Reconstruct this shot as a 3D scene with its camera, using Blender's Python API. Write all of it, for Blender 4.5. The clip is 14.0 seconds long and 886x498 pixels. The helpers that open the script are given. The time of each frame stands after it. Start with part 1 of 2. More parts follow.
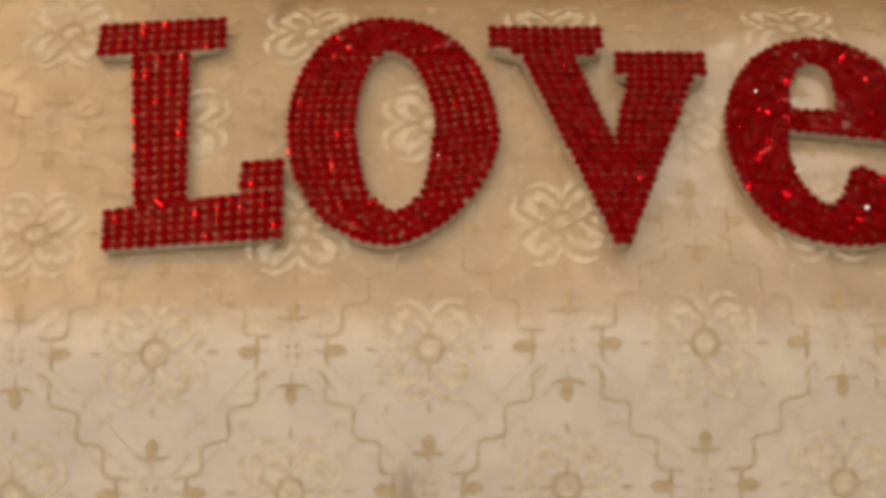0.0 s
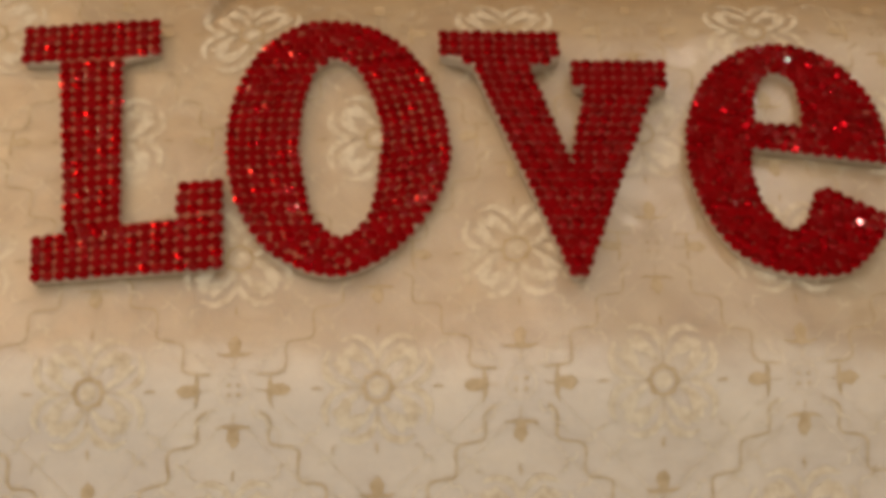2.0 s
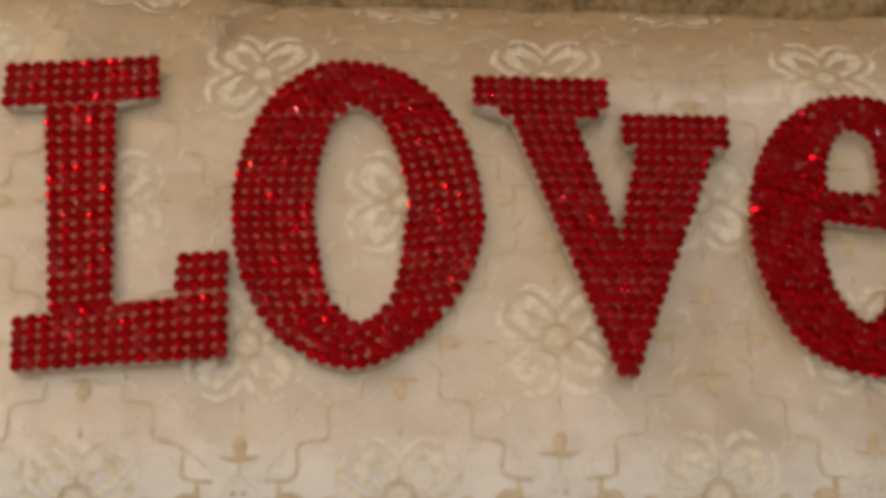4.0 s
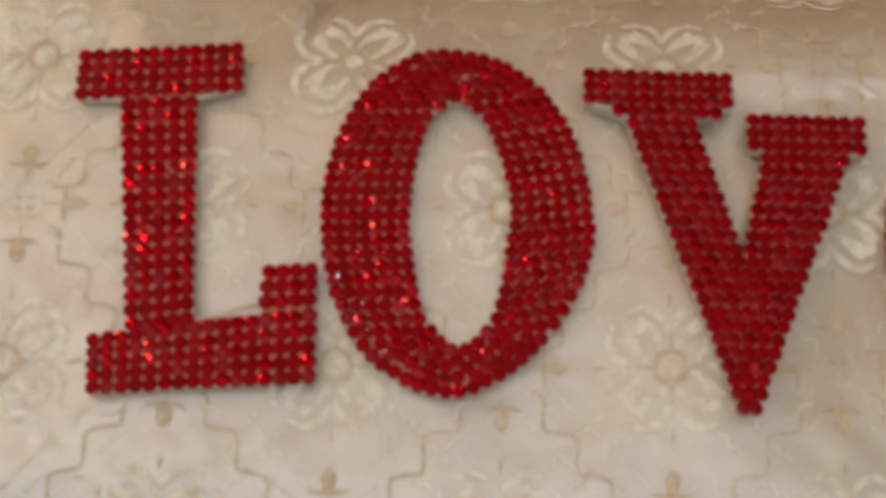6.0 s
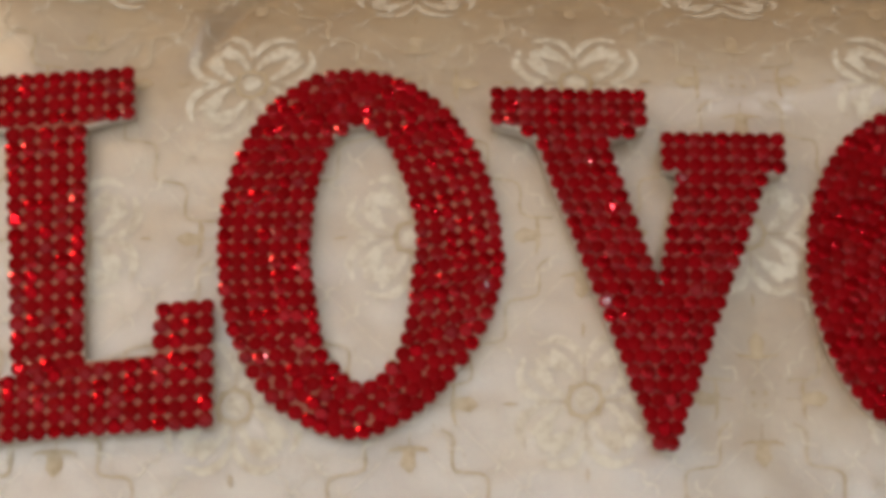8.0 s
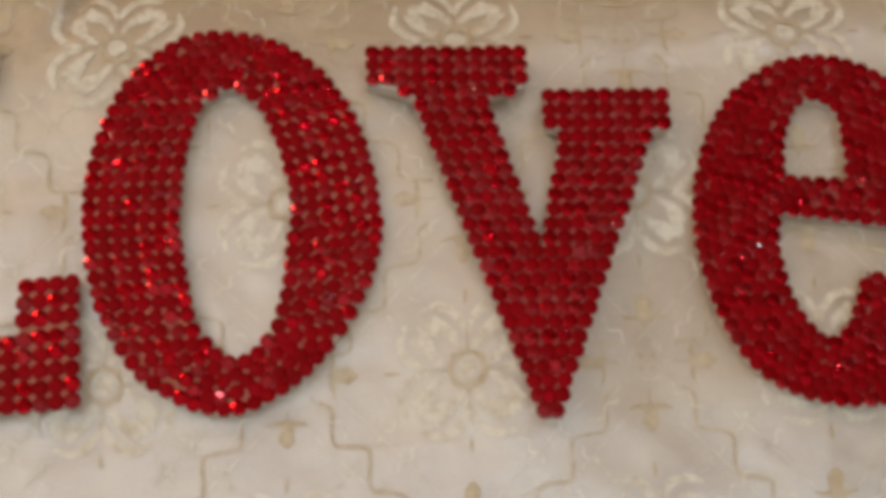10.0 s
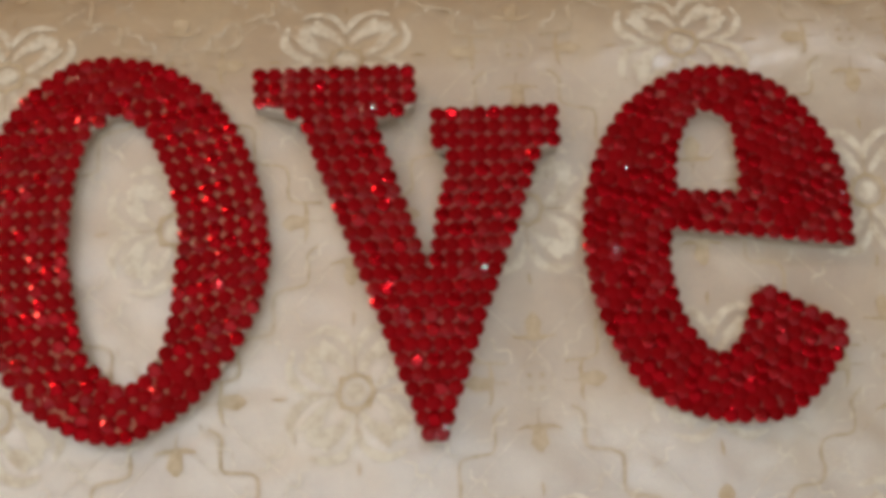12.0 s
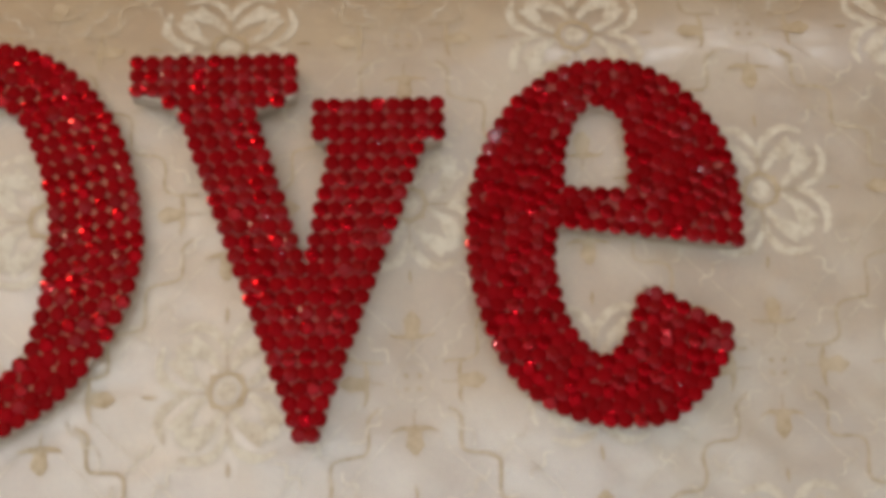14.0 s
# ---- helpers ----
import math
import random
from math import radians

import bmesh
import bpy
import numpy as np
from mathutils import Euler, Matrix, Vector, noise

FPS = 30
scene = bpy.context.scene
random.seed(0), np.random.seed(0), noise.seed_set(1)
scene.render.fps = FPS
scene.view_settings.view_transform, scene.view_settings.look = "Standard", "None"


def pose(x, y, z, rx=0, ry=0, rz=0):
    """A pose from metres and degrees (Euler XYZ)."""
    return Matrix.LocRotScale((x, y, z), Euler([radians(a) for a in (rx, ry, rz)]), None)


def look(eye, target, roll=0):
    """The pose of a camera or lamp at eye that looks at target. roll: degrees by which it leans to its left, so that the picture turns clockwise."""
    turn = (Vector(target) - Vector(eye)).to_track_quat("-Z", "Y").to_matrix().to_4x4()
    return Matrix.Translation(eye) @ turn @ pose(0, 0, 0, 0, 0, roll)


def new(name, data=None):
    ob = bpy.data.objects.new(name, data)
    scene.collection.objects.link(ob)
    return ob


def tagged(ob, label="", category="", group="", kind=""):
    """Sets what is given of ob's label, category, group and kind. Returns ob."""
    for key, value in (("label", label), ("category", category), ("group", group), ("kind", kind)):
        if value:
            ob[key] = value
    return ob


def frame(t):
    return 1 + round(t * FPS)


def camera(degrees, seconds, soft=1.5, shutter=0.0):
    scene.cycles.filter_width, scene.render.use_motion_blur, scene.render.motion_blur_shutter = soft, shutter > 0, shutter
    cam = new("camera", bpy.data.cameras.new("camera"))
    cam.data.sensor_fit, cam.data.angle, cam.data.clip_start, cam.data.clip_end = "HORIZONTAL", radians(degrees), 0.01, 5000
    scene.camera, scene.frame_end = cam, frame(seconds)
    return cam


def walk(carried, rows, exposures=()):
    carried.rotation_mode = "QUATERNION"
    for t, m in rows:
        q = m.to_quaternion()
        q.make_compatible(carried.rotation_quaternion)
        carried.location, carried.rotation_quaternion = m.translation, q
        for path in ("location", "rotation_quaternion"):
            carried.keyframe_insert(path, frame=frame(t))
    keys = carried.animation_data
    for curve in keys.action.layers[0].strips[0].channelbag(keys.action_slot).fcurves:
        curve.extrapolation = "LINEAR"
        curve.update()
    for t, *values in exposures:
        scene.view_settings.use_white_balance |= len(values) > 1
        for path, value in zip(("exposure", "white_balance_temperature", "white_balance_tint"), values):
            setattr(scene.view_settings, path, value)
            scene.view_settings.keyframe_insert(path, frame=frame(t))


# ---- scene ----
cam = camera(32.65, 14.0, 5.0, 0.5)
PATH = [
    (0, (0.1331, -0.3358, 0.5153), (0.1346, -0.0037, 0.0155), 0.46),
    (0.5, (0.1327, -0.3313, 0.5187), (0.1410, -0.0030, 0.0166), 1.40),
    (1, (0.1343, -0.3152, 0.5203), (0.1305, 0.0031, 0.0117), -0.97),
    (1.5, (0.1289, -0.2911, 0.5263), (0.1250, 0.0245, 0.0160), -0.08),
    (2, (0.1316, -0.2722, 0.5217), (0.1551, 0.0199, -0.0018), 4.15),
    (2.5, (0.1280, -0.2480, 0.5197), (0.1491, 0.0296, -0.0118), 4.23),
    (3, (0.1256, -0.2198, 0.5114), (0.1503, 0.0480, -0.0250), 5.62),
    (5.3, (0.1223, -0.1339, 0.4827), (0.1276, 0.0779, -0.0786), 2.35),
    (5.5, (0.1230, -0.1280, 0.4805), (0.1217, 0.0766, -0.0835), 0.83),
    (6, (0.1152, -0.1130, 0.4767), (0.1077, 0.0856, -0.0895), -0.14),
    (6.5, (0.1111, -0.1023, 0.4707), (0.1059, 0.0875, -0.0984), 0.66),
    (7, (0.1213, -0.0930, 0.4651), (0.1145, 0.0943, -0.1049), -0.82),
    (7.5, (0.1327, -0.0909, 0.4622), (0.1388, 0.0980, -0.1073), 2.43),
    (8, (0.1350, -0.0890, 0.4617), (0.1404, 0.1009, -0.1074), 2.19),
    (8.2, (0.1408, -0.0875, 0.4595), (0.1476, 0.0965, -0.1115), 2.52),
    (10.3, (0.1580, -0.0799, 0.4469), (0.1910, 0.0902, -0.1275), 9.41),
    (10.5, (0.1651, -0.0727, 0.4507), (0.1949, 0.0913, -0.1257), 8.56),
    (11, (0.1812, -0.0715, 0.4517), (0.2054, 0.0988, -0.1231), 5.87),
    (11.5, (0.1885, -0.0739, 0.4487), (0.2149, 0.1005, -0.1248), 5.62),
    (12, (0.1974, -0.0710, 0.4507), (0.2148, 0.0957, -0.1255), 3.50),
    (12.5, (0.2032, -0.0744, 0.4431), (0.2353, 0.0963, -0.1313), 8.80),
    (13, (0.2110, -0.0711, 0.4434), (0.2394, 0.0971, -0.1318), 7.73),
    (13.5, (0.2211, -0.0655, 0.4424), (0.2468, 0.1004, -0.1336), 7.01),
    (14, (0.2292, -0.0643, 0.4408), (0.2524, 0.0947, -0.1373), 6.52),
]
walk(cam, [(t, look(eye, target, roll)) for t, eye, target, roll in PATH], exposures=((0, -0.30, 8700, 16), (3.2, -0.44, 7900, 14), (5.5, -0.28, 6350, 10), (14, -0.24, 6250, 9)))

# ---- light: an unseen pale panel overhead, a warm lamp beyond, four added glint lamps ----
world = bpy.data.worlds.new("room_air")
scene.world = world
world.use_nodes = True
world.node_tree.nodes["Background"].inputs[0].default_value = (1.0, 0.85, 0.68, 1)
world.node_tree.nodes["Background"].inputs[1].default_value = 0.1


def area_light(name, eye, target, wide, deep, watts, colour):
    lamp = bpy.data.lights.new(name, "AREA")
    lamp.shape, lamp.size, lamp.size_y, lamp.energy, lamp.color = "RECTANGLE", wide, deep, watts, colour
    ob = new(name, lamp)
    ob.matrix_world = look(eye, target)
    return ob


def bulb_light(name, place, radius, watts, colour):
    lamp = bpy.data.lights.new(name, "POINT")
    lamp.shadow_soft_size, lamp.energy, lamp.color = radius, watts, colour
    ob = new(name, lamp)
    ob.location = place
    return ob


# unseen area lamp, no window or fixture built; it gives the satin its sheen
area_light("overhead_light", (-0.10, -0.70, 1.40), (0.10, 0.10, 0.0), 3.0, 2.9, 34, (0.77, 0.91, 1.0))
bulb_light("warm_lamp", (-1.15, 1.2, 1.35), 0.14, 32, (1.0, 0.74, 0.48))
# unseen point lamps, added to put glints on the crystals
bulb_light("glint_lamp", (0.70, 1.16, 1.20), 0.026, 6.0, (0.95, 0.97, 1.0))
bulb_light("glint_lamp", (0.35, -0.10, 1.75), 0.017, 3.0, (0.95, 0.97, 1.0))
bulb_light("glint_lamp", (-0.55, 0.35, 1.65), 0.017, 3.0, (1.0, 0.95, 0.9))
bulb_light("glint_lamp", (0.18, 0.75, 1.80), 0.017, 3.0, (0.95, 0.97, 1.0))


# ---- materials ----
def material(name):
    mat = bpy.data.materials.new(name)
    mat.use_nodes = True
    return mat, mat.node_tree.nodes, mat.node_tree.links, mat.node_tree.nodes["Principled BSDF"]


def mottled(name, dark, light, scale, rough, bump=0.2, bump_scale=900, spec=0.3, fine=0.35, low=0.42, high=0.86):
    """A surface whose colour wanders between two tones at two scales, with fine relief."""
    mat, nodes, links, shader = material(name)
    where = nodes.new("ShaderNodeTexCoord")
    broad, grain, mix = nodes.new("ShaderNodeTexNoise"), nodes.new("ShaderNodeTexNoise"), nodes.new("ShaderNodeMath")
    ramp = nodes.new("ShaderNodeValToRGB")
    broad.inputs["Scale"].default_value, broad.inputs["Detail"].default_value, broad.inputs["Roughness"].default_value = scale, 7, 0.66
    grain.inputs["Scale"].default_value, grain.inputs["Detail"].default_value = bump_scale, 2
    mix.operation = "MULTIPLY_ADD"
    mix.inputs[1].default_value = fine
    links.new(where.outputs["Object"], broad.inputs["Vector"])
    links.new(where.outputs["Object"], grain.inputs["Vector"])
    links.new(grain.outputs["Fac"], mix.inputs[0])
    links.new(broad.outputs["Fac"], mix.inputs[2])
    links.new(mix.outputs[0], ramp.inputs["Fac"])
    ramp.color_ramp.elements[0].position, ramp.color_ramp.elements[1].position = low, high
    ramp.color_ramp.elements[0].color, ramp.color_ramp.elements[1].color = (*dark, 1), (*light, 1)
    links.new(ramp.outputs["Color"], shader.inputs["Base Color"])
    relief = nodes.new("ShaderNodeBump")
    relief.inputs["Strength"].default_value, relief.inputs["Distance"].default_value = bump, 0.0006
    links.new(grain.outputs["Fac"], relief.inputs["Height"])
    links.new(relief.outputs["Normal"], shader.inputs["Normal"])
    shader.inputs["Roughness"].default_value = rough
    shader.inputs["Specular IOR Level"].default_value = spec
    return mat


ground_cloth = mottled("brocade_ground", (0.40, 0.252, 0.132), (0.55, 0.388, 0.220), 30, 0.42, 0.5, 1400, 0.6, 0.35, 0.50, 0.84)
gb = ground_cloth.node_tree.nodes["Principled BSDF"]
gb.inputs["Coat Weight"].default_value, gb.inputs["Coat Roughness"].default_value, gb.inputs["Coat IOR"].default_value = 1.0, 0.36, 3.1
fleck, spread_rough = ground_cloth.node_tree.nodes.new("ShaderNodeTexNoise"), ground_cloth.node_tree.nodes.new("ShaderNodeMapRange")
fleck.inputs["Scale"].default_value, fleck.inputs["Detail"].default_value = 110, 5
spread_rough.inputs["From Min"].default_value, spread_rough.inputs["From Max"].default_value = 0.35, 0.65
spread_rough.inputs["To Min"].default_value, spread_rough.inputs["To Max"].default_value = 0.33, 0.46
ground_cloth.node_tree.links.new(fleck.outputs["Fac"], spread_rough.inputs["Value"])
ground_cloth.node_tree.links.new(spread_rough.outputs["Result"], gb.inputs["Coat Roughness"])
cream_thread = mottled("brocade_cream_thread", (0.52, 0.39, 0.26), (0.77, 0.665, 0.525), 230, 0.7, 0.3, 1600, 0.15, 0.35, 0.44, 0.76)
line_thread = mottled("brocade_line_thread", (0.47, 0.34, 0.21), (0.64, 0.51, 0.36), 230, 0.75, 0.3, 1600, 0.08, 0.35, 0.46, 0.80)
gold_thread = mottled("brocade_gold_thread", (0.47, 0.33, 0.195), (0.63, 0.49, 0.33), 200, 0.65, 0.3, 1600, 0.2, 0.35, 0.48, 0.82)
plush_mat = mottled("tan_plush", (0.15, 0.09, 0.04), (0.56, 0.40, 0.22), 55, 0.95, 1.0, 260, 0.1, 0.8, 0.56, 1.0)
card_mat = mottled("painted_fibreboard", (0.44, 0.34, 0.25), (0.58, 0.47, 0.36), 120, 0.6, 0.2, 1200, 0.3)
plaster = mottled("wall_plaster", (0.52, 0.45, 0.36), (0.62, 0.55, 0.46), 3, 0.85, 0.2, 200, 0.2)
boards_mat = mottled("floor_wood", (0.16, 0.09, 0.045), (0.28, 0.17, 0.09), 4, 0.5, 0.2, 60, 0.4)

backing_mat = mottled("red_glued_backing", (0.22, 0.032, 0.022), (0.43, 0.145, 0.08), 400, 0.6, 0.3, 1500, 0.3)

deep_backing_mat = mottled("deep_red_backing", (0.16, 0.006, 0.006), (0.36, 0.08, 0.06), 400, 0.6, 0.3, 1500, 0.2)

stone_mat, nodes, links, shader = material("red_foil_backed_crystal")
info, ramp, lively, bare, again, part_of = (nodes.new("ShaderNode" + k) for k in ("ObjectInfo", "ValToRGB", "MapRange", "MapRange", "Math", "Math"))
ramp.color_ramp.elements[0].color, ramp.color_ramp.elements[1].color = (0.19, 0.0008, 0.002, 1), (0.30, 0.0010, 0.0045, 1)
links.new(info.outputs["Random"], ramp.inputs["Fac"])
links.new(ramp.outputs["Color"], shader.inputs["Base Color"])
# rough foil for an even red; one stone in three sharp, for glints
for node, low, high in ((lively, 0.46, 0.15), (bare, 0.35, 0.75)):
    node.inputs["From Min"].default_value, node.inputs["From Max"].default_value = 0.64, 0.68
    node.inputs["To Min"].default_value, node.inputs["To Max"].default_value = low, high
    links.new(info.outputs["Random"], node.inputs["Value"])
links.new(lively.outputs["Result"], shader.inputs["Roughness"])
links.new(bare.outputs["Result"], shader.inputs["Metallic"])
shader.inputs["Specular IOR Level"].default_value = 0.04
again.operation, again.inputs[1].default_value = "MULTIPLY", 37.0
part_of.operation = "FRACT"
links.new(info.outputs["Random"], again.inputs[0])
links.new(again.outputs[0], part_of.inputs[0])
clear = nodes.new("ShaderNodeMapRange")
clear.inputs["From Min"].default_value, clear.inputs["From Max"].default_value = 0.70, 0.76
clear.inputs["To Min"].default_value, clear.inputs["To Max"].default_value = 0.03, 0.28
links.new(part_of.outputs[0], clear.inputs["Value"])
links.new(clear.outputs["Result"], shader.inputs["Coat Weight"])
shader.inputs["Coat Roughness"].default_value = 0.07


# ---- helpers for meshes ----
def mesh_of(name, verts, faces, mat, smooth=False):
    me = bpy.data.meshes.new(name)
    me.from_pydata(verts, [], faces)
    me.materials.append(mat)
    me.polygons.foreach_set("use_smooth", [smooth] * len(me.polygons))
    me.update()
    return me


def part(name, me, parent, label="", kind=""):
    ob = new(name, me)
    ob.parent = parent
    return tagged(ob, label=label, kind=kind)


def slab(name, x0, x1, y0, y1, z0, z1, mat, label, category):
    bm = bmesh.new()
    bmesh.ops.create_cube(bm, size=1, matrix=Matrix.Translation(((x0 + x1) / 2, (y0 + y1) / 2, (z0 + z1) / 2)) @ Matrix.Diagonal((x1 - x0, y1 - y0, z1 - z0, 1)))
    me = bpy.data.meshes.new(name)
    bm.to_mesh(me)
    bm.free()
    me.materials.append(mat)
    return tagged(new(name, me), label, category, kind="structure")


# ---- the closed room ----
FLOOR, TOP = -0.55, 2.30
slab("floor", -2.0, 2.4, -2.2, 2.2, FLOOR - 0.1, FLOOR, boards_mat, "brown wooden floor of the room", "floor")
slab("ceiling", -2.0, 2.4, -2.2, 2.2, TOP, TOP + 0.1, plaster, "plain pale plaster ceiling", "ceiling")
slab("wall_west", -2.1, -2.0, -2.2, 2.2, FLOOR, TOP, plaster, "plain beige plaster wall", "wall")
slab("wall_east", 2.4, 2.5, -2.2, 2.2, FLOOR, TOP, plaster, "plain beige plaster wall", "wall")
slab("wall_south", -2.0, 2.4, -2.3, -2.2, FLOOR, TOP, plaster, "plain beige plaster wall", "wall")
slab("wall_north", -2.0, 2.4, 2.2, 2.3, FLOOR, TOP, plaster, "plain beige plaster wall", "wall")

# ---- the cushion's surface: flat on top, rolled over at front and back ----
FRONT, FRONT_R, BACK_R, SEAT, CLOTH = -0.022, 0.065, 0.085, -0.10, 0.0055
FRONT_TURN = 0.52


def ease(v):
    v = min(1.0, max(0.0, v))
    return v * v * (3 - 2 * v)


def back_start(x):
    return 0.104 + 0.024 * ease((0.055 - x) / 0.10)


def swell(x, s):
    """Height of the stuffing's unevenness: a soft rise, shallow dents, and pleats at the front."""
    h = 0.0060 * math.exp(-((x - 0.206) / 0.040) ** 2 - ((s - 0.005) / 0.07) ** 2) + 0.0042 * math.exp(-((x - 0.285) / 0.045) ** 2 - ((s - 0.002) / 0.038) ** 2)
    h += 0.0007 * noise.noise((x * 16, s * 16, 0.3)) + 0.00045 * noise.noise((x * 60, s * 60, 2.0)) + 0.0002 * noise.noise((x * 150, s * 150, 7.0))
    h += 0.0022 * noise.noise((x * 34, 0.5, 3.0)) * ease((s - 0.10) / 0.05) + 0.002 * ease((0.064 - x) / 0.008) * ease((s - 0.122) / 0.03)
    low = ease((-0.045 - s) / 0.05)
    h += low * (0.0006 * math.sin(x * 95 + 9 * s + 1.0) + 0.0014 * noise.noise((x * 24, s * 10, 5.0)))
    h -= 0.006 * math.exp(-((x - 0.150) / 0.040) ** 2 - ((s + 0.125) / 0.025) ** 2) + 0.0025 * math.exp(-((x - 0.126) / 0.006) ** 2 - ((s + 0.105) / 0.020) ** 2)
    h -= 0.0036 * math.exp(-((x - 0.066 - 0.35 * (s - 0.15)) / 0.0035) ** 2) * ease((s - 0.118) / 0.025)
    return h


def surf(x, s, lift=0.0):
    """The point of the cushion at x and s, the way across it from front to back in metres of cloth."""
    back = back_start(x)
    if s < FRONT:
        a = min((FRONT - s) / FRONT_R, FRONT_TURN)
        y, z = FRONT - FRONT_R * math.sin(a), -FRONT_R * (1 - math.cos(a))
        rest = max(0.0, (FRONT - s) - FRONT_TURN * FRONT_R)
        y, z = y - rest * math.cos(FRONT_TURN), z - rest * math.sin(FRONT_TURN)
        ny, nz = -math.sin(a), math.cos(a)
    elif s > back:
        a = min((s - back) / BACK_R, 1.5)
        y, z = back + BACK_R * math.sin(a), -BACK_R * (1 - math.cos(a))
        z -= max(0.0, (s - back) - 1.5 * BACK_R)
        ny, nz = math.sin(a), math.cos(a)
    else:
        y, z, ny, nz = s, 0.0, 0.0, 1.0
    h = swell(x, s) + lift
    return (x, y + ny * h, max(CLOTH + z + nz * h, SEAT - 0.012))


cushion = tagged(new("cushion"), "beige and cream floral brocade cushion lying on a plush-covered seat", "cushion")
cushion.location = (0.15, 0.04, SEAT)
bpy.context.view_layer.update()
X0, X1, S0, S1, NX, NS = -0.42, 0.72, -0.22, 0.29, 520, 240


def world_part(name, verts, faces, mat, parent, label="", smooth=True, kind=""):
    off = Vector(parent.location)
    return part(name, mesh_of(name, [Vector(v) - off for v in verts], faces, mat, smooth), parent, label, kind)


verts = [surf(X0 + (X1 - X0) * i / NX, S0 + (S1 - S0) * j / NS) for j in range(NS + 1) for i in range(NX + 1)]
faces = [(j * (NX + 1) + i, j * (NX + 1) + i + 1, (j + 1) * (NX + 1) + i + 1, (j + 1) * (NX + 1) + i) for j in range(NS) for i in range(NX)]
row = NX + 1
rim = list(range(row)) + [j * row + NX for j in range(1, NS + 1)] + [NS * row + i for i in range(NX - 1, -1, -1)] + [j * row for j in range(NS - 1, 0, -1)]
first = len(verts)
verts += [(verts[k][0], verts[k][1], SEAT - 0.012) for k in rim]
faces += [(rim[k], first + k, first + (k + 1) % len(rim), rim[(k + 1) % len(rim)]) for k in range(len(rim))]
faces.append(tuple(range(first, len(verts))))
world_part("cover", verts, faces, ground_cloth, cushion)

# ---- the woven pattern, drawn in millimetres about each flower and laid on the cloth ----
STEP_X, STEP_S, LEAN = 0.1072, 0.0545, 0.02
woven = {"cream": ([], []), "line": ([], []), "gold": ([], [])}


def lay(kind, pts, faces, cx, cs, lift):
    vs, fs = woven[kind]
    n = len(vs)
    for px, py in pts:
        wx, wy = 260 * cx + 0.26 * px, 260 * cs + 0.26 * py
        px, py = px + 0.55 * noise.noise((wx, wy, 1.0)), py + 0.55 * noise.noise((wx, wy, 9.0))
        x = cx + px * 0.001
        vs.append(surf(x, cs + py * 0.001 + LEAN * px * 0.001, lift))
    fs.extend(tuple(n + k for k in f) for f in faces)


def stroke(kind, cx, cs, path, widths, lift):
    """A ribbon of thread along a smooth path."""
    pts = []
    for a in range(len(path) - 1):
        p0, p1, p2, p3 = path[max(a - 1, 0)], path[a], path[a + 1], path[min(a + 2, len(path) - 1)]
        for k in range(4):
            t = k / 4
            pts.append(tuple(0.5 * (2 * p1[c] + (p2[c] - p0[c]) * t + (2 * p0[c] - 5 * p1[c] + 4 * p2[c] - p3[c]) * t * t + (3 * p1[c] - p0[c] - 3 * p2[c] + p3[c]) * t ** 3) for c in (0, 1)))
    pts.append(path[-1])
    out = []
    for k, p in enumerate(pts):
        a, b = pts[max(k - 1, 0)], pts[min(k + 1, len(pts) - 1)]
        dx, dy = b[0] - a[0], b[1] - a[1]
        d = math.hypot(dx, dy) or 1.0
        f = k / (len(pts) - 1) * (len(widths) - 1)
        i = min(int(f), len(widths) - 2)
        w = (widths[i] + (widths[i + 1] - widths[i]) * (f - i)) / 2
        out += [(p[0] - dy / d * w, p[1] + dx / d * w), (p[0] + dy / d * w, p[1] - dx / d * w)]
    lay(kind, out, [(2 * k, 2 * k + 1, 2 * k + 3, 2 * k + 2) for k in range(len(pts) - 1)], cx, cs, lift)


def blob(kind, cx, cs, mx, my, rings, lift, n=16, turn=0.0):
    """A filled shape about (mx, my): its radius by angle is rings(angle)."""
    pts = [(mx, my)]
    for f in (0.5, 1.0):
        for k in range(n):
            a = 2 * math.pi * k / n
            r = rings(a) * f
            pts.append((mx + r * math.cos(a + turn), my + r * math.sin(a + turn)))
    faces = [(0, 1 + k, 1 + (k + 1) % n) for k in range(n)] + [(1 + k, 1 + n + k, 1 + n + (k + 1) % n, 1 + (k + 1) % n) for k in range(n)]
    lay(kind, pts, faces, cx, cs, lift)


def ring(kind, cx, cs, mx, my, r, w, lift, n=20, wave=0.0):
    pts = []
    for k in range(n):
        a = 2 * math.pi * k / n
        for q in (r - w / 2, r + w / 2 + wave * (0.5 + 0.5 * math.cos(8 * a))):
            pts.append((mx + q * math.cos(a), my + q * math.sin(a)))
    lay(kind, pts, [(2 * k, 2 * k + 1, (2 * k + 3) % (2 * n), (2 * k + 2) % (2 * n)) for k in range(n)], cx, cs, lift)


def turned(path, q):
    c, s = ((1, 0), (0, 1), (-1, 0), (0, -1))[q]
    return [(c * x - s * y, s * x + c * y) for x, y in path]


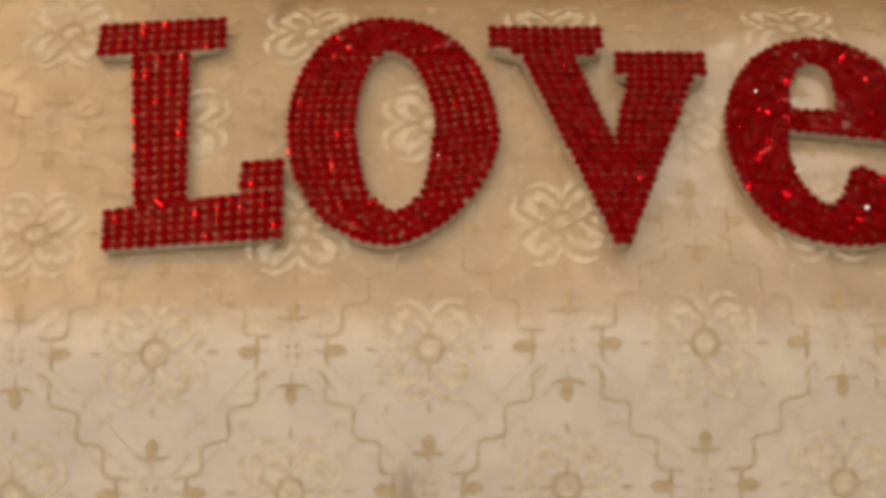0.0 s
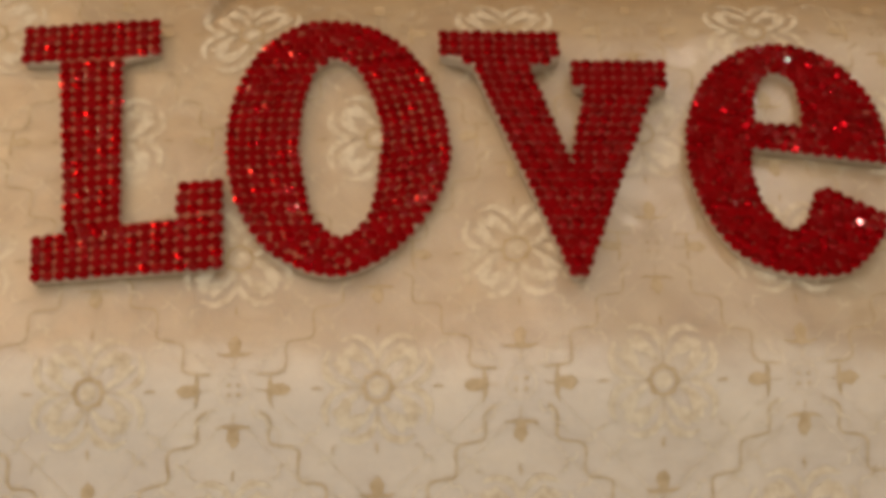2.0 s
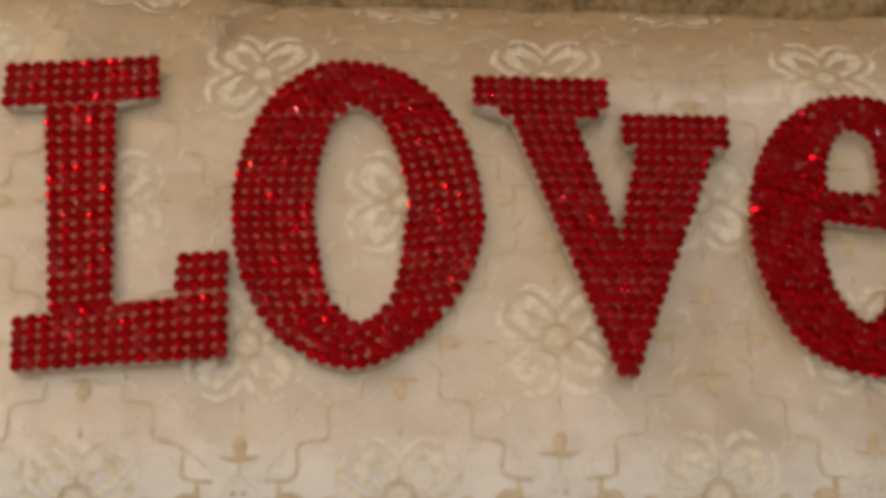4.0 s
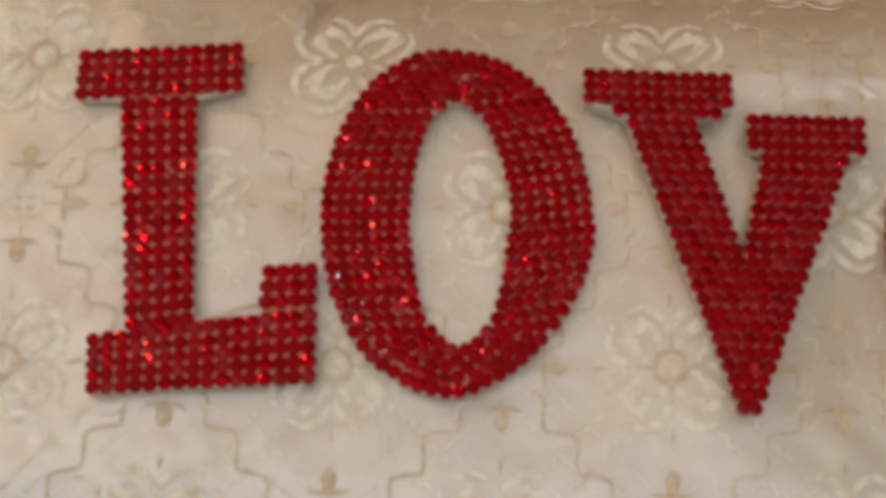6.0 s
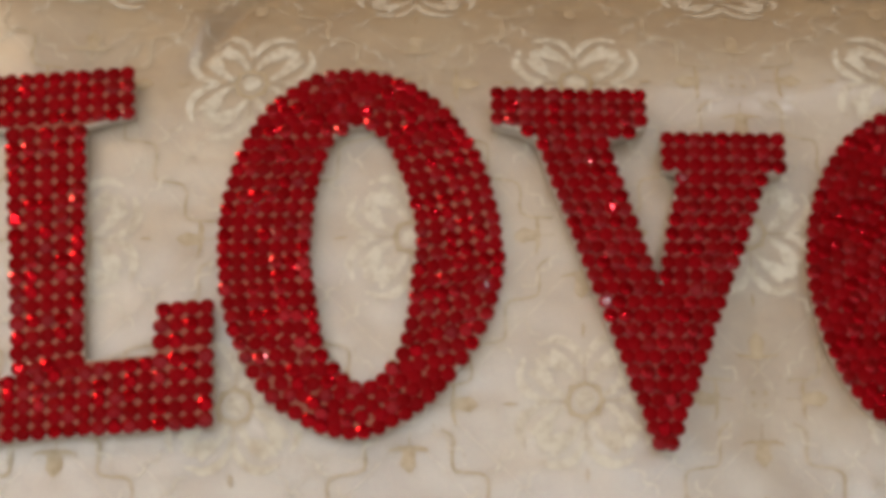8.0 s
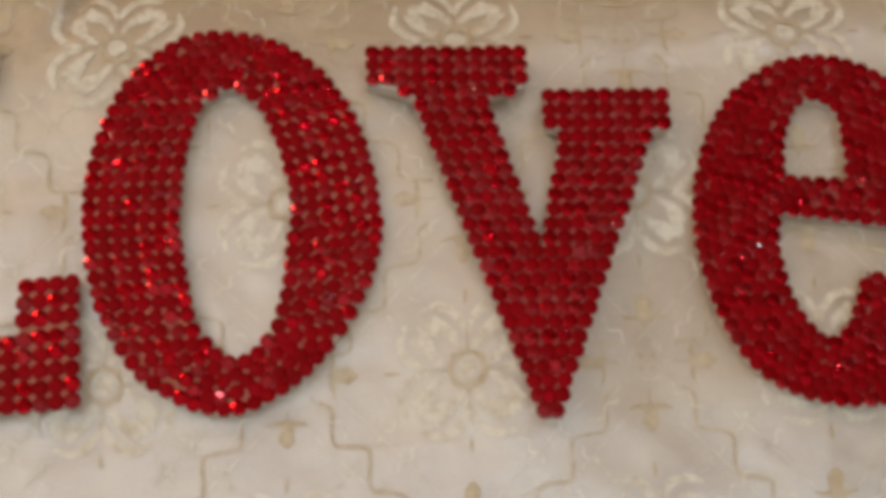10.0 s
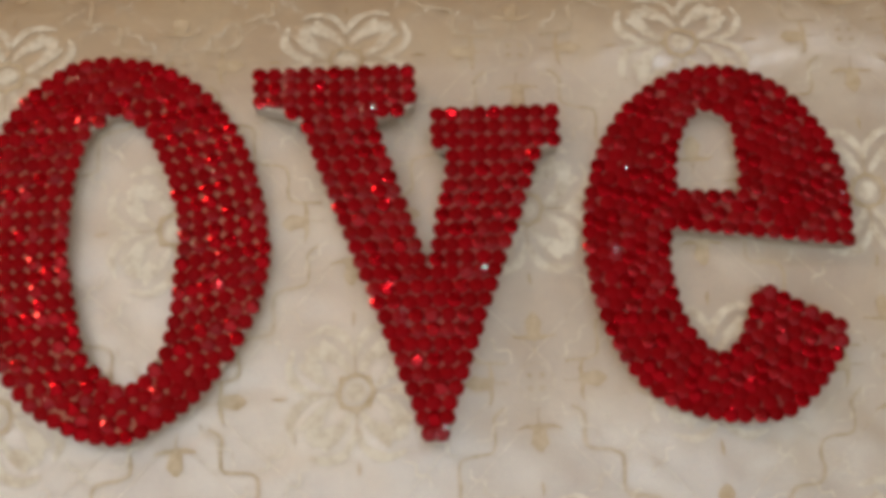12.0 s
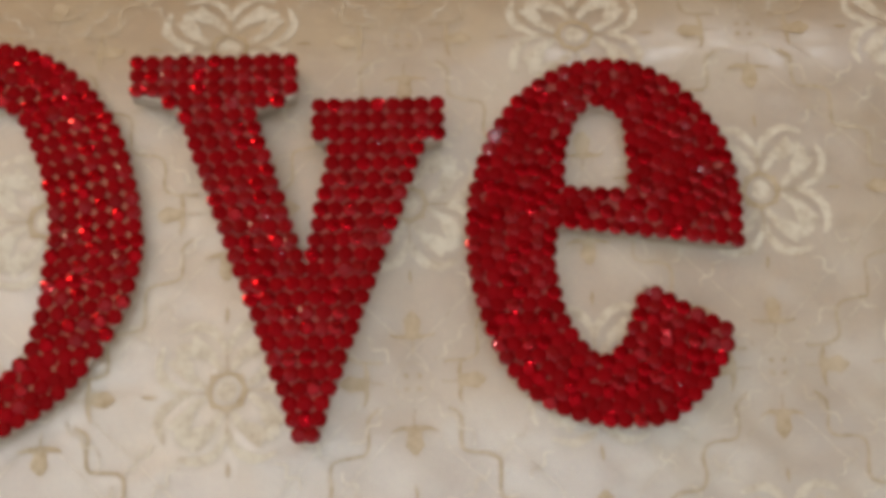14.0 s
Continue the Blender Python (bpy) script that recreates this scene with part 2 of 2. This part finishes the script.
def flower(cx, cs):
    blob("cream", cx, cs, 0, 0, lambda a: 3.1, 0.00035, 12)
    ring("gold", cx, cs, 0, 0, 4.9, 1.4, 0.0003, 24, 1.1)
    for q in range(4):
        for m in (-1, 1):
            flip = lambda path: turned([(m * x, y) for x, y in path], q)
            stroke("cream", cx, cs, flip([(0.5, 10.8), (1.3, 14.6), (4.4, 18.4), (9.2, 19.8), (14.2, 18.2)]), (0.9, 2.2, 3.0, 2.7, 0.9), 0.0003)
            stroke("cream", cx, cs, flip([(3.2, 10.4), (7.6, 12.4), (10.6, 13.2), (13.8, 14.8)]), (1.2, 5.4, 4.0, 0.8), 0.0003)
            stroke("cream", cx, cs, flip([(6.2, 9.6), (8.6, 13.6), (9.4, 17.0)]), (1.2, 4.4, 0.8), 0.00036)
            stroke("cream", cx, cs, flip([(1.6, 6.0), (3.0, 8.4), (5.4, 10.2)]), (0.9, 2.8, 1.0), 0.0003)
            stroke("cream", cx, cs, flip([(13.5, 21.5), (16.8, 22.6), (17.0, 25.6), (20.4, 26.6), (21.0, 29.6)]), (0.4, 0.8, 0.9, 0.8, 0.4), 0.00029)
        stroke("line", cx, cs, turned([(0, 6.5), (0, 9.0), (0, 12.5)], q), (0.7, 0.6, 0.5), 0.00033)
        stroke("gold", cx, cs, turned([(0, 20.5), (0, 23.0), (0, 25.0)], q), (0.5, 1.4, 0.4), 0.0003)


def medallion(cx, cs):
    for dx in (-1.9, 1.9):
        for dy in (-1.9, 1.9):
            blob("line", cx, cs, dx, dy, lambda a: 1.0, 0.0003, 8)
    ring("cream", cx, cs, 0, 0, 5.6, 0.55, 0.00028, 16)
    for q in range(4):
        stroke("gold", cx, cs, turned([(0, 12.5), (0, 15.5), (0, 18.5), (0, 21.3)], q), (2.6, 4.2, 5.4, 0.7), 0.0003)
        stroke("gold", cx, cs, turned([(-6.6, 14.2), (-3.2, 13.5), (0, 13.9), (3.2, 13.5), (6.6, 14.2)], q), (0.6, 1.6, 2.2, 1.6, 0.6), 0.00034)
        stroke("cream", cx, cs, turned([(5.5, 7.0), (9.5, 8.0), (10.0, 11.5), (13.5, 12.5), (14.5, 16.5), (19.0, 17.0)], q), (0.5, 0.8, 0.8, 0.8, 0.7, 0.4), 0.00031)
        stroke("line", cx, cs, turned([(-0.3, 8.0), (0, 10.0), (0, 12.5)], q), (0.5, 0.6, 0.6), 0.0003)


def lattice_line(cx, cs, mx, my):
    """The stepped line between two medallions, with two fine straight lines beside it."""
    hx, hy = STEP_X * 500, STEP_S * 1000
    path = [(8.5, 5.5), (17.0, 6.5), (18.8, 9.5), (18.5, 15.5), (20.5, 18.0), (27.5, 19.2), (29.0, 22.0), (28.8, 29.0), (31.0, 31.5), (38.0, 32.6), (39.6, 35.5), (39.4, 42.0), (43.0, 45.0)]
    stroke("line", cx, cs, [(mx * (hx - x * 1.02), my * y * 1.04) for x, y in path], (1.25,) * 8, 0.0003)
    for d in (-6.5, 6.5):
        p = [(mx * (hx + (-hx) * k / 6 + d * 0.70), my * (hy * k / 6 + d * 0.70)) for k in range(1 if d < 0 else 0, 6)]
        stroke("cream", cx, cs, p, (0.38,) * 4, 0.00026)


for j in range(-3, 6):
    for i in range(-6, 6):
        cx = 0.183 + STEP_X * (i + 0.5 * (j % 2))
        cs = 0.0135 + STEP_S * j + LEAN * (cx - 0.183)
        if not (X0 + 0.03 < cx < X1 - 0.085 and S0 + 0.03 < cs < S1 - 0.03):
            continue
        flower(cx, cs)
        medallion(cx + STEP_X / 2, cs + LEAN * STEP_X / 2)
        if j < 4:
            for mx in (-1, 1):
                lattice_line(cx, cs, mx, 1)
for kind, mat, label in (("cream", cream_thread, "cream woven flowers"), ("line", line_thread, "pale stepped lattice lines"), ("gold", gold_thread, "golden-tan woven sprigs")):
    world_part("woven_pattern", woven[kind][0], woven[kind][1], mat, cushion, label, True, "stuff")

# ---- the plush-covered seat under and behind the cushion ----
seat = tagged(new("sofa_seat"), "tan mottled plush-covered sofa seat under the cushion", "sofa seat")
seat.location = (0.15, 0.3, FLOOR)
bpy.context.view_layer.update()
bm = bmesh.new()
bmesh.ops.create_cube(bm, size=1, matrix=Matrix.Translation((0, 0, (SEAT - 0.012 - FLOOR) / 2)) @ Matrix.Diagonal((2.0, 1.5, SEAT - 0.012 - FLOOR, 1)))
bmesh.ops.bevel(bm, geom=bm.edges[:], offset=0.04, segments=4, affect="EDGES", profile=0.5)
me = bpy.data.meshes.new("seat_base")
bm.to_mesh(me)
bm.free()
me.materials.append(plush_mat)
part("seat_base", me, seat)


def plush_height(x, y):
    """Soft lumps of the pile, drawn out a little towards the back."""
    h = 0.010 * noise.noise((x * 38, y * 24, 1.0)) + 0.0065 * noise.noise((x * 95, y * 60, 4.0)) + 0.0035 * noise.noise((x * 230, y * 120, 8.0))
    return SEAT + 0.026 + h * 1.5 - 0.050 * ease((0.248 - y) / 0.05)


PX, PY = 460, 230
verts = [(x, y, plush_height(x, y)) for y in (0.13 + 0.86 * j / PY for j in range(PY + 1)) for x in (-0.78 + 1.86 * i / PX for i in range(PX + 1))]
faces = [(j * (PX + 1) + i, j * (PX + 1) + i + 1, (j + 1) * (PX + 1) + i + 1, (j + 1) * (PX + 1) + i) for j in range(PY) for i in range(PX)]
rim = list(range(PX + 1)) + [j * (PX + 1) + PX for j in range(1, PY + 1)] + [PY * (PX + 1) + i for i in range(PX - 1, -1, -1)] + [j * (PX + 1) for j in range(PY - 1, 0, -1)]
first = len(verts)
verts += [(verts[k][0], verts[k][1], SEAT - 0.02) for k in rim]
faces += [(rim[k], first + k, first + (k + 1) % len(rim), rim[(k + 1) % len(rim)]) for k in range(len(rim))]
world_part("plush_cover", verts, faces, plush_mat, seat, "soft lumpy tan pile", True, "stuff")

# ---- the letters: board bodies set with red crystals ----
PITCH, THICK = 0.00450, 0.0041


def outline(points, sharp):
    """A closed outline in metres through a few corners (sharp) and smooth bends, given in millimetres."""
    n, out = len(points), []
    for a in range(n):
        p1, p2 = points[a], points[(a + 1) % n]
        p0 = p1 if a in sharp else points[a - 1]
        p3 = p2 if (a + 1) % n in sharp else points[(a + 2) % n]
        steps = 1 if a in sharp and (a + 1) % n in sharp else 7
        for k in range(steps):
            t = k / steps
            out.append(tuple(0.0005 * (2 * p1[c] + (p2[c] - p0[c]) * t + (2 * p0[c] - 5 * p1[c] + 4 * p2[c] - p3[c]) * t * t + (3 * p1[c] - p0[c] - 3 * p2[c] + p3[c]) * t ** 3) for c in (0, 1)))
    return out


def dense(loop, step):
    out = []
    for a, p in enumerate(loop):
        q = loop[(a + 1) % len(loop)]
        n = max(1, int(math.dist(p, q) / step))
        out += [(p[0] + (q[0] - p[0]) * k / n, p[1] + (q[1] - p[1]) * k / n) for k in range(n)]
    return out


def inside(p, loops):
    odd = False
    for loop in loops:
        for a in range(len(loop)):
            (x1, y1), (x2, y2) = loop[a], loop[a - 1]
            if (y1 > p[1]) != (y2 > p[1]) and p[0] < (x2 - x1) * (p[1] - y1) / (y2 - y1) + x1:
                odd = not odd
    return odd


def board(name, loops, thick, mat, inset=0.0):
    """The letter's body: its outline cut out of board, with softened edges."""
    curve = bpy.data.curves.new(name, "CURVE")
    curve.dimensions, curve.fill_mode = "2D", "BOTH"
    curve.extrude, curve.bevel_depth, curve.bevel_resolution = thick / 2 - 0.0005, 0.0005, 2
    curve.offset = -0.0009 - inset
    for loop in loops:
        spline = curve.splines.new("POLY")
        spline.points.add(len(loop) - 1)
        for k, (x, y) in enumerate(loop):
            spline.points[k].co = (x, y, 0, 1)
        spline.use_cyclic_u = True
    ob = bpy.data.objects.new(name, curve)
    me = bpy.data.meshes.new_from_object(ob)
    bpy.data.objects.remove(ob)
    me.transform(Matrix.Translation((0, 0, thick / 2)))
    me.materials.clear()
    me.materials.append(mat)
    return me


def crystal_mesh(size):
    """A cut crystal: an eight-sided table and two rings of slanting facets."""
    n, vs, fs = 8, [], []
    for level, (r, z) in enumerate(((0.00236 * size, 0.0), (0.00224 * size, 0.00046), (0.00110 * size, 0.00080))):
        vs += [(r * math.cos(2 * math.pi * (k + 0.5 * level) / n), r * math.sin(2 * math.pi * (k + 0.5 * level) / n), z) for k in range(n)]
    for level in range(2):
        a, b = level * n, (level + 1) * n
        for k in range(n):
            q = (k + 1) % n
            fs += [(a + k, a + q, b + k), (a + q, b + q, b + k)]
    fs.append(tuple(range(2 * n, 3 * n)))
    return mesh_of("rhinestone", vs, fs, stone_mat)


crystal = crystal_mesh(1.06)


def rim_points(loops):
    return np.array([q for loop in loops for q in dense(loop, 0.0004)])


def fill(loops, placed, gap):
    """Crystals set one after another, each as snug to its neighbours and the edge as it goes."""
    rims = rim_points(loops)
    low, high = rims.min(0), rims.max(0)
    cand = np.array([(x, y) for x in np.arange(low[0], high[0], 0.0005) for y in np.arange(low[1], high[1], 0.0005) if inside((x, y), loops)])
    edge = np.sqrt(((cand[:, None, :] - rims[None, ::2, :]) ** 2).sum(-1)).min(1)
    cand, edge = cand[edge > 0.36 * PITCH], edge[edge > 0.36 * PITCH]
    near = np.stack([edge * 2.0, np.full(len(edge), 1.0)], 1)
    alive = np.ones(len(cand), bool)

    def note(p):
        d = np.sqrt(((cand - p) ** 2).sum(-1))
        near[:, 1] = np.minimum(near[:, 1], np.maximum(near[:, 0], d))
        near[:, 0] = np.minimum(near[:, 0], d)
        alive[d < gap] = False

    for p in placed:
        note(np.array(p))
    while alive.any():
        cost = np.where(alive, near[:, 0] + near[:, 1], 9.0)
        k = int(cost.argmin())
        placed.append((float(cand[k][0]), float(cand[k][1])))
        note(cand[k])
    return placed


def settle(loops, placed, fixed):
    """Evens out the packing: the inner crystals push one another apart a little."""
    rims = rim_points(loops)
    pts = np.array(placed)
    for _ in range(14):
        off = pts[:, None, :] - pts[None, :, :]
        d = np.sqrt((off ** 2).sum(-1)) + 1e-9
        push = (off / d[..., None] * np.clip(1.06 * PITCH - d, 0, None)[..., None] * (d < 1.06 * PITCH)[..., None]).sum(1) * 0.22
        for k in range(fixed, len(pts)):
            p = pts[k] + push[k]
            if np.sqrt(((rims - p) ** 2).sum(-1)).min() > 0.36 * PITCH and inside(p, loops):
                pts[k] = p
    return [(float(x), float(y)) for x, y in pts]


def edge_row(loops, placed):
    """Adds a row of crystals along every edge, wherever there is room beside those already set."""
    rims = rim_points(loops)
    d = 0.37 * PITCH
    for loop in loops:
        line = dense(loop, 0.0003)
        n = len(line)
        for k in range(n):
            a, b = line[k - 4], line[(k + 4) % n]
            l = math.dist(a, b) or 1.0
            for side in (1, -1):
                p = (line[k][0] - side * (b[1] - a[1]) / l * d, line[k][1] + side * (b[0] - a[0]) / l * d)
                if all(math.dist(p, q) > 0.96 * PITCH for q in placed) and inside(p, loops) and np.sqrt(((rims - p) ** 2).sum(-1)).min() > d - 0.0005:
                    placed.append(p)
    return placed


def packed(loops, placed):
    """The rest of the letter filled snugly round the crystals already set."""
    fixed = len(placed)
    for gap in (0.84, 0.80):
        placed = settle(loops, fill(loops, placed, gap * PITCH), fixed)
    return placed


def letter(loops, places, label, m, seed, thick=THICK, under=deep_backing_mat):
    rng = random.Random(seed)
    thing = tagged(new("letter"), label, "letter", "letters of the word")
    thing.matrix_world = m
    part("body", board("body", loops, thick, card_mat), thing, "pale painted board")
    top = part("backing", board("backing", loops, 0.0016, under, 0.0009), thing, "reddish glued backing between the stones")
    top.location = (0, 0, thick - 0.0012)
    for x, y, *size in places:
        stone = new("rhinestone", crystal)
        stone.parent = thing
        stone.matrix_local = pose(x + rng.gauss(0, 0.00012), y + rng.gauss(0, 0.00012), thick + 0.0004, rng.gauss(0, 3.0), rng.gauss(0, 3.0), rng.uniform(0, 45)) @ Matrix.Diagonal((*(size or (1, 1)), 1, 1))
    return thing


L_LOOPS = [outline([(-17, 117), (38, 122), (39.7, 105), (24.3, 101), (30.3, 25), (50.4, 27.2), (51.2, 42.4), (68.2, 44), (70, 4.2), (-1.6, -1.8), (-3.5, 16), (8.6, 19.6), (-1.2, 99.5), (-16.2, 99.5)], set(range(14)))]
O_LOOPS = [outline([(111.5, 122.2), (129, 117.5), (143.5, 105), (152.5, 88), (158, 62), (153.5, 38), (136, 12.5), (112.5, 0.8), (88, 11), (74, 31.8), (68.6, 60), (71.2, 85.3), (80.2, 106.2), (94.4, 119)], set()),
           outline([(111.5, 103), (122.3, 94.5), (130.5, 67), (127.3, 34), (122.5, 22.5), (115, 17.8), (107.8, 22), (102, 32.5), (97.2, 62), (101.5, 92.5)], set())]
V_LOOPS = [outline([(154.3, 115.8), (204.2, 114.2), (204.2, 101.5), (191.5, 96.7), (205.8, 49.5), (213.5, 87), (208.8, 87.5), (208.8, 101), (247.8, 99.8), (247.6, 86.4), (242.2, 85.8), (209.4, -0.7), (207, -3), (204.1, -3), (202, -0.7), (168.2, 97.6), (163, 100.6), (154.3, 102.4)], set(range(18)))]
E_LOOPS = [outline([(335, 52.4), (280.6, 59.6), (279, 48), (281.2, 34), (284.8, 26), (290.5, 19.8), (296.2, 22.3), (299.8, 29), (304.5, 42), (330, 27.5), (327.5, 18), (313, 2), (297, -1), (281, 2), (267, 11.5), (257, 32), (253.6, 56), (257, 78), (266, 96.5), (280, 109), (297, 113.4), (312.5, 110), (325.5, 99), (333.4, 84), (336, 68)], {0, 1, 8, 9}),
           outline([(295, 98.5), (301.5, 94), (303.2, 84), (302.3, 70.5), (283.3, 72.2), (284, 82), (288, 94)], {3, 4})]



def runs(loops, y, slope, middle, step=0.00025):
    """The stretches of a slightly slanting line at height y that lie on the letter."""
    xs = [p[0] for loop in loops for p in loop]
    x, last, out, start = min(xs), max(xs) + step, [], None
    while x < last + step:
        on = inside((x, y + slope * (x - middle)), loops)
        if on and start is None:
            start = x
        if not on and start is not None:
            out.append((start, x))
            start = None
        x += step
    return out


def along(run, y, slope, middle, edge=-0.0003):
    a, b = run[0] + edge, run[1] - edge
    n = max(1, round((b - a) / PITCH + 0.15))
    return [(a + (b - a) * (k + 0.5) / n, y + slope * (a + (b - a) * (k + 0.5) / n - middle)) for k in range(n)]


def v_places():
    """Level rows of crystals in both arms of the V, those of the lower arm set off against the other's."""
    placed = []
    for top, apart, chosen in ((0.1133, 0.98 * PITCH, 0), (0.0981, 0.00469, -1)):
        for k in range(28):
            y = top - apart * k
            found = [r for r in runs(V_LOOPS, y, 0.0, 0.2) if r[1] - r[0] > 0.6 * PITCH]
            if found and (chosen == 0 or y > 0.0505):
                placed += along(found[chosen], y, 0.0, 0.2)
    return placed


def o_places():
    """Rows across the two upright limbs of the O, the bends filled snugly."""
    placed = []
    for slope, middle, chosen in ((0.04, 0.083, 0), (0.17, 0.143, -1)):
        for k in range(-9, 10):
            y = 0.061 + 0.98 * PITCH * k
            found = runs(O_LOOPS, y, slope, middle)
            if len(found) > 1:
                placed += along(found[chosen], y, slope, middle)
    return packed(O_LOOPS, edge_row(O_LOOPS, placed))


def l_places():
    """Straight rows and columns in each limb of the L: stem, head, foot and upturned end, in millimetres."""
    limbs = (((8.2, 18.4), (30.0, 21.8), (24.4, 102.0), (-1.9, 100.4), 5, 17), ((-17.3, 99.3), (39.8, 104.4), (38.2, 122.9), (-17.8, 117.9), 12, 4),
             ((-2.2, -2.2), (70.2, 3.6), (69.2, 29.0), (-4.2, 17.2), 16, 5), ((50.2, 27.4), (69.2, 29.4), (68.4, 44.4), (51.0, 42.6), 4, 3))
    placed = []
    for bl, br, tr, tl, n, m in limbs:
        for a in range(n):
            for b in range(m):
                u, v = (a + 0.5) / n, (b + 0.5) / m
                wide = 0.001 * ((1 - v) * math.dist(bl, br) + v * math.dist(tl, tr)) / n
                high = 0.001 * ((1 - u) * math.dist(bl, tl) + u * math.dist(br, tr)) / m
                size = math.sqrt(wide * high) / PITCH
                placed.append(tuple(0.001 * ((1 - u) * (1 - v) * bl[c] + u * (1 - v) * br[c] + u * v * tr[c] + (1 - u) * v * tl[c]) for c in (0, 1)) + (size, size))
    return placed


letter(L_LOOPS, l_places(), "red rhinestone letter L lying flat on the brocade", pose(0, 0, 0.0066), 1, THICK, backing_mat)
letter(O_LOOPS, o_places(), "red rhinestone letter O with a tall oval opening", pose(0, 0, 0.0066), 2, THICK, backing_mat)
letter(V_LOOPS, v_places(), "red rhinestone letter V lying flat on the brocade", pose(0, 0, 0.0122, -2.4, 0, 0), 3, 0.0062)
letter(E_LOOPS, packed(E_LOOPS, edge_row(E_LOOPS, [])), "red rhinestone small letter e lying on the brocade", pose(0, 0, 0.0102, -3.0, 0, 0), 4)
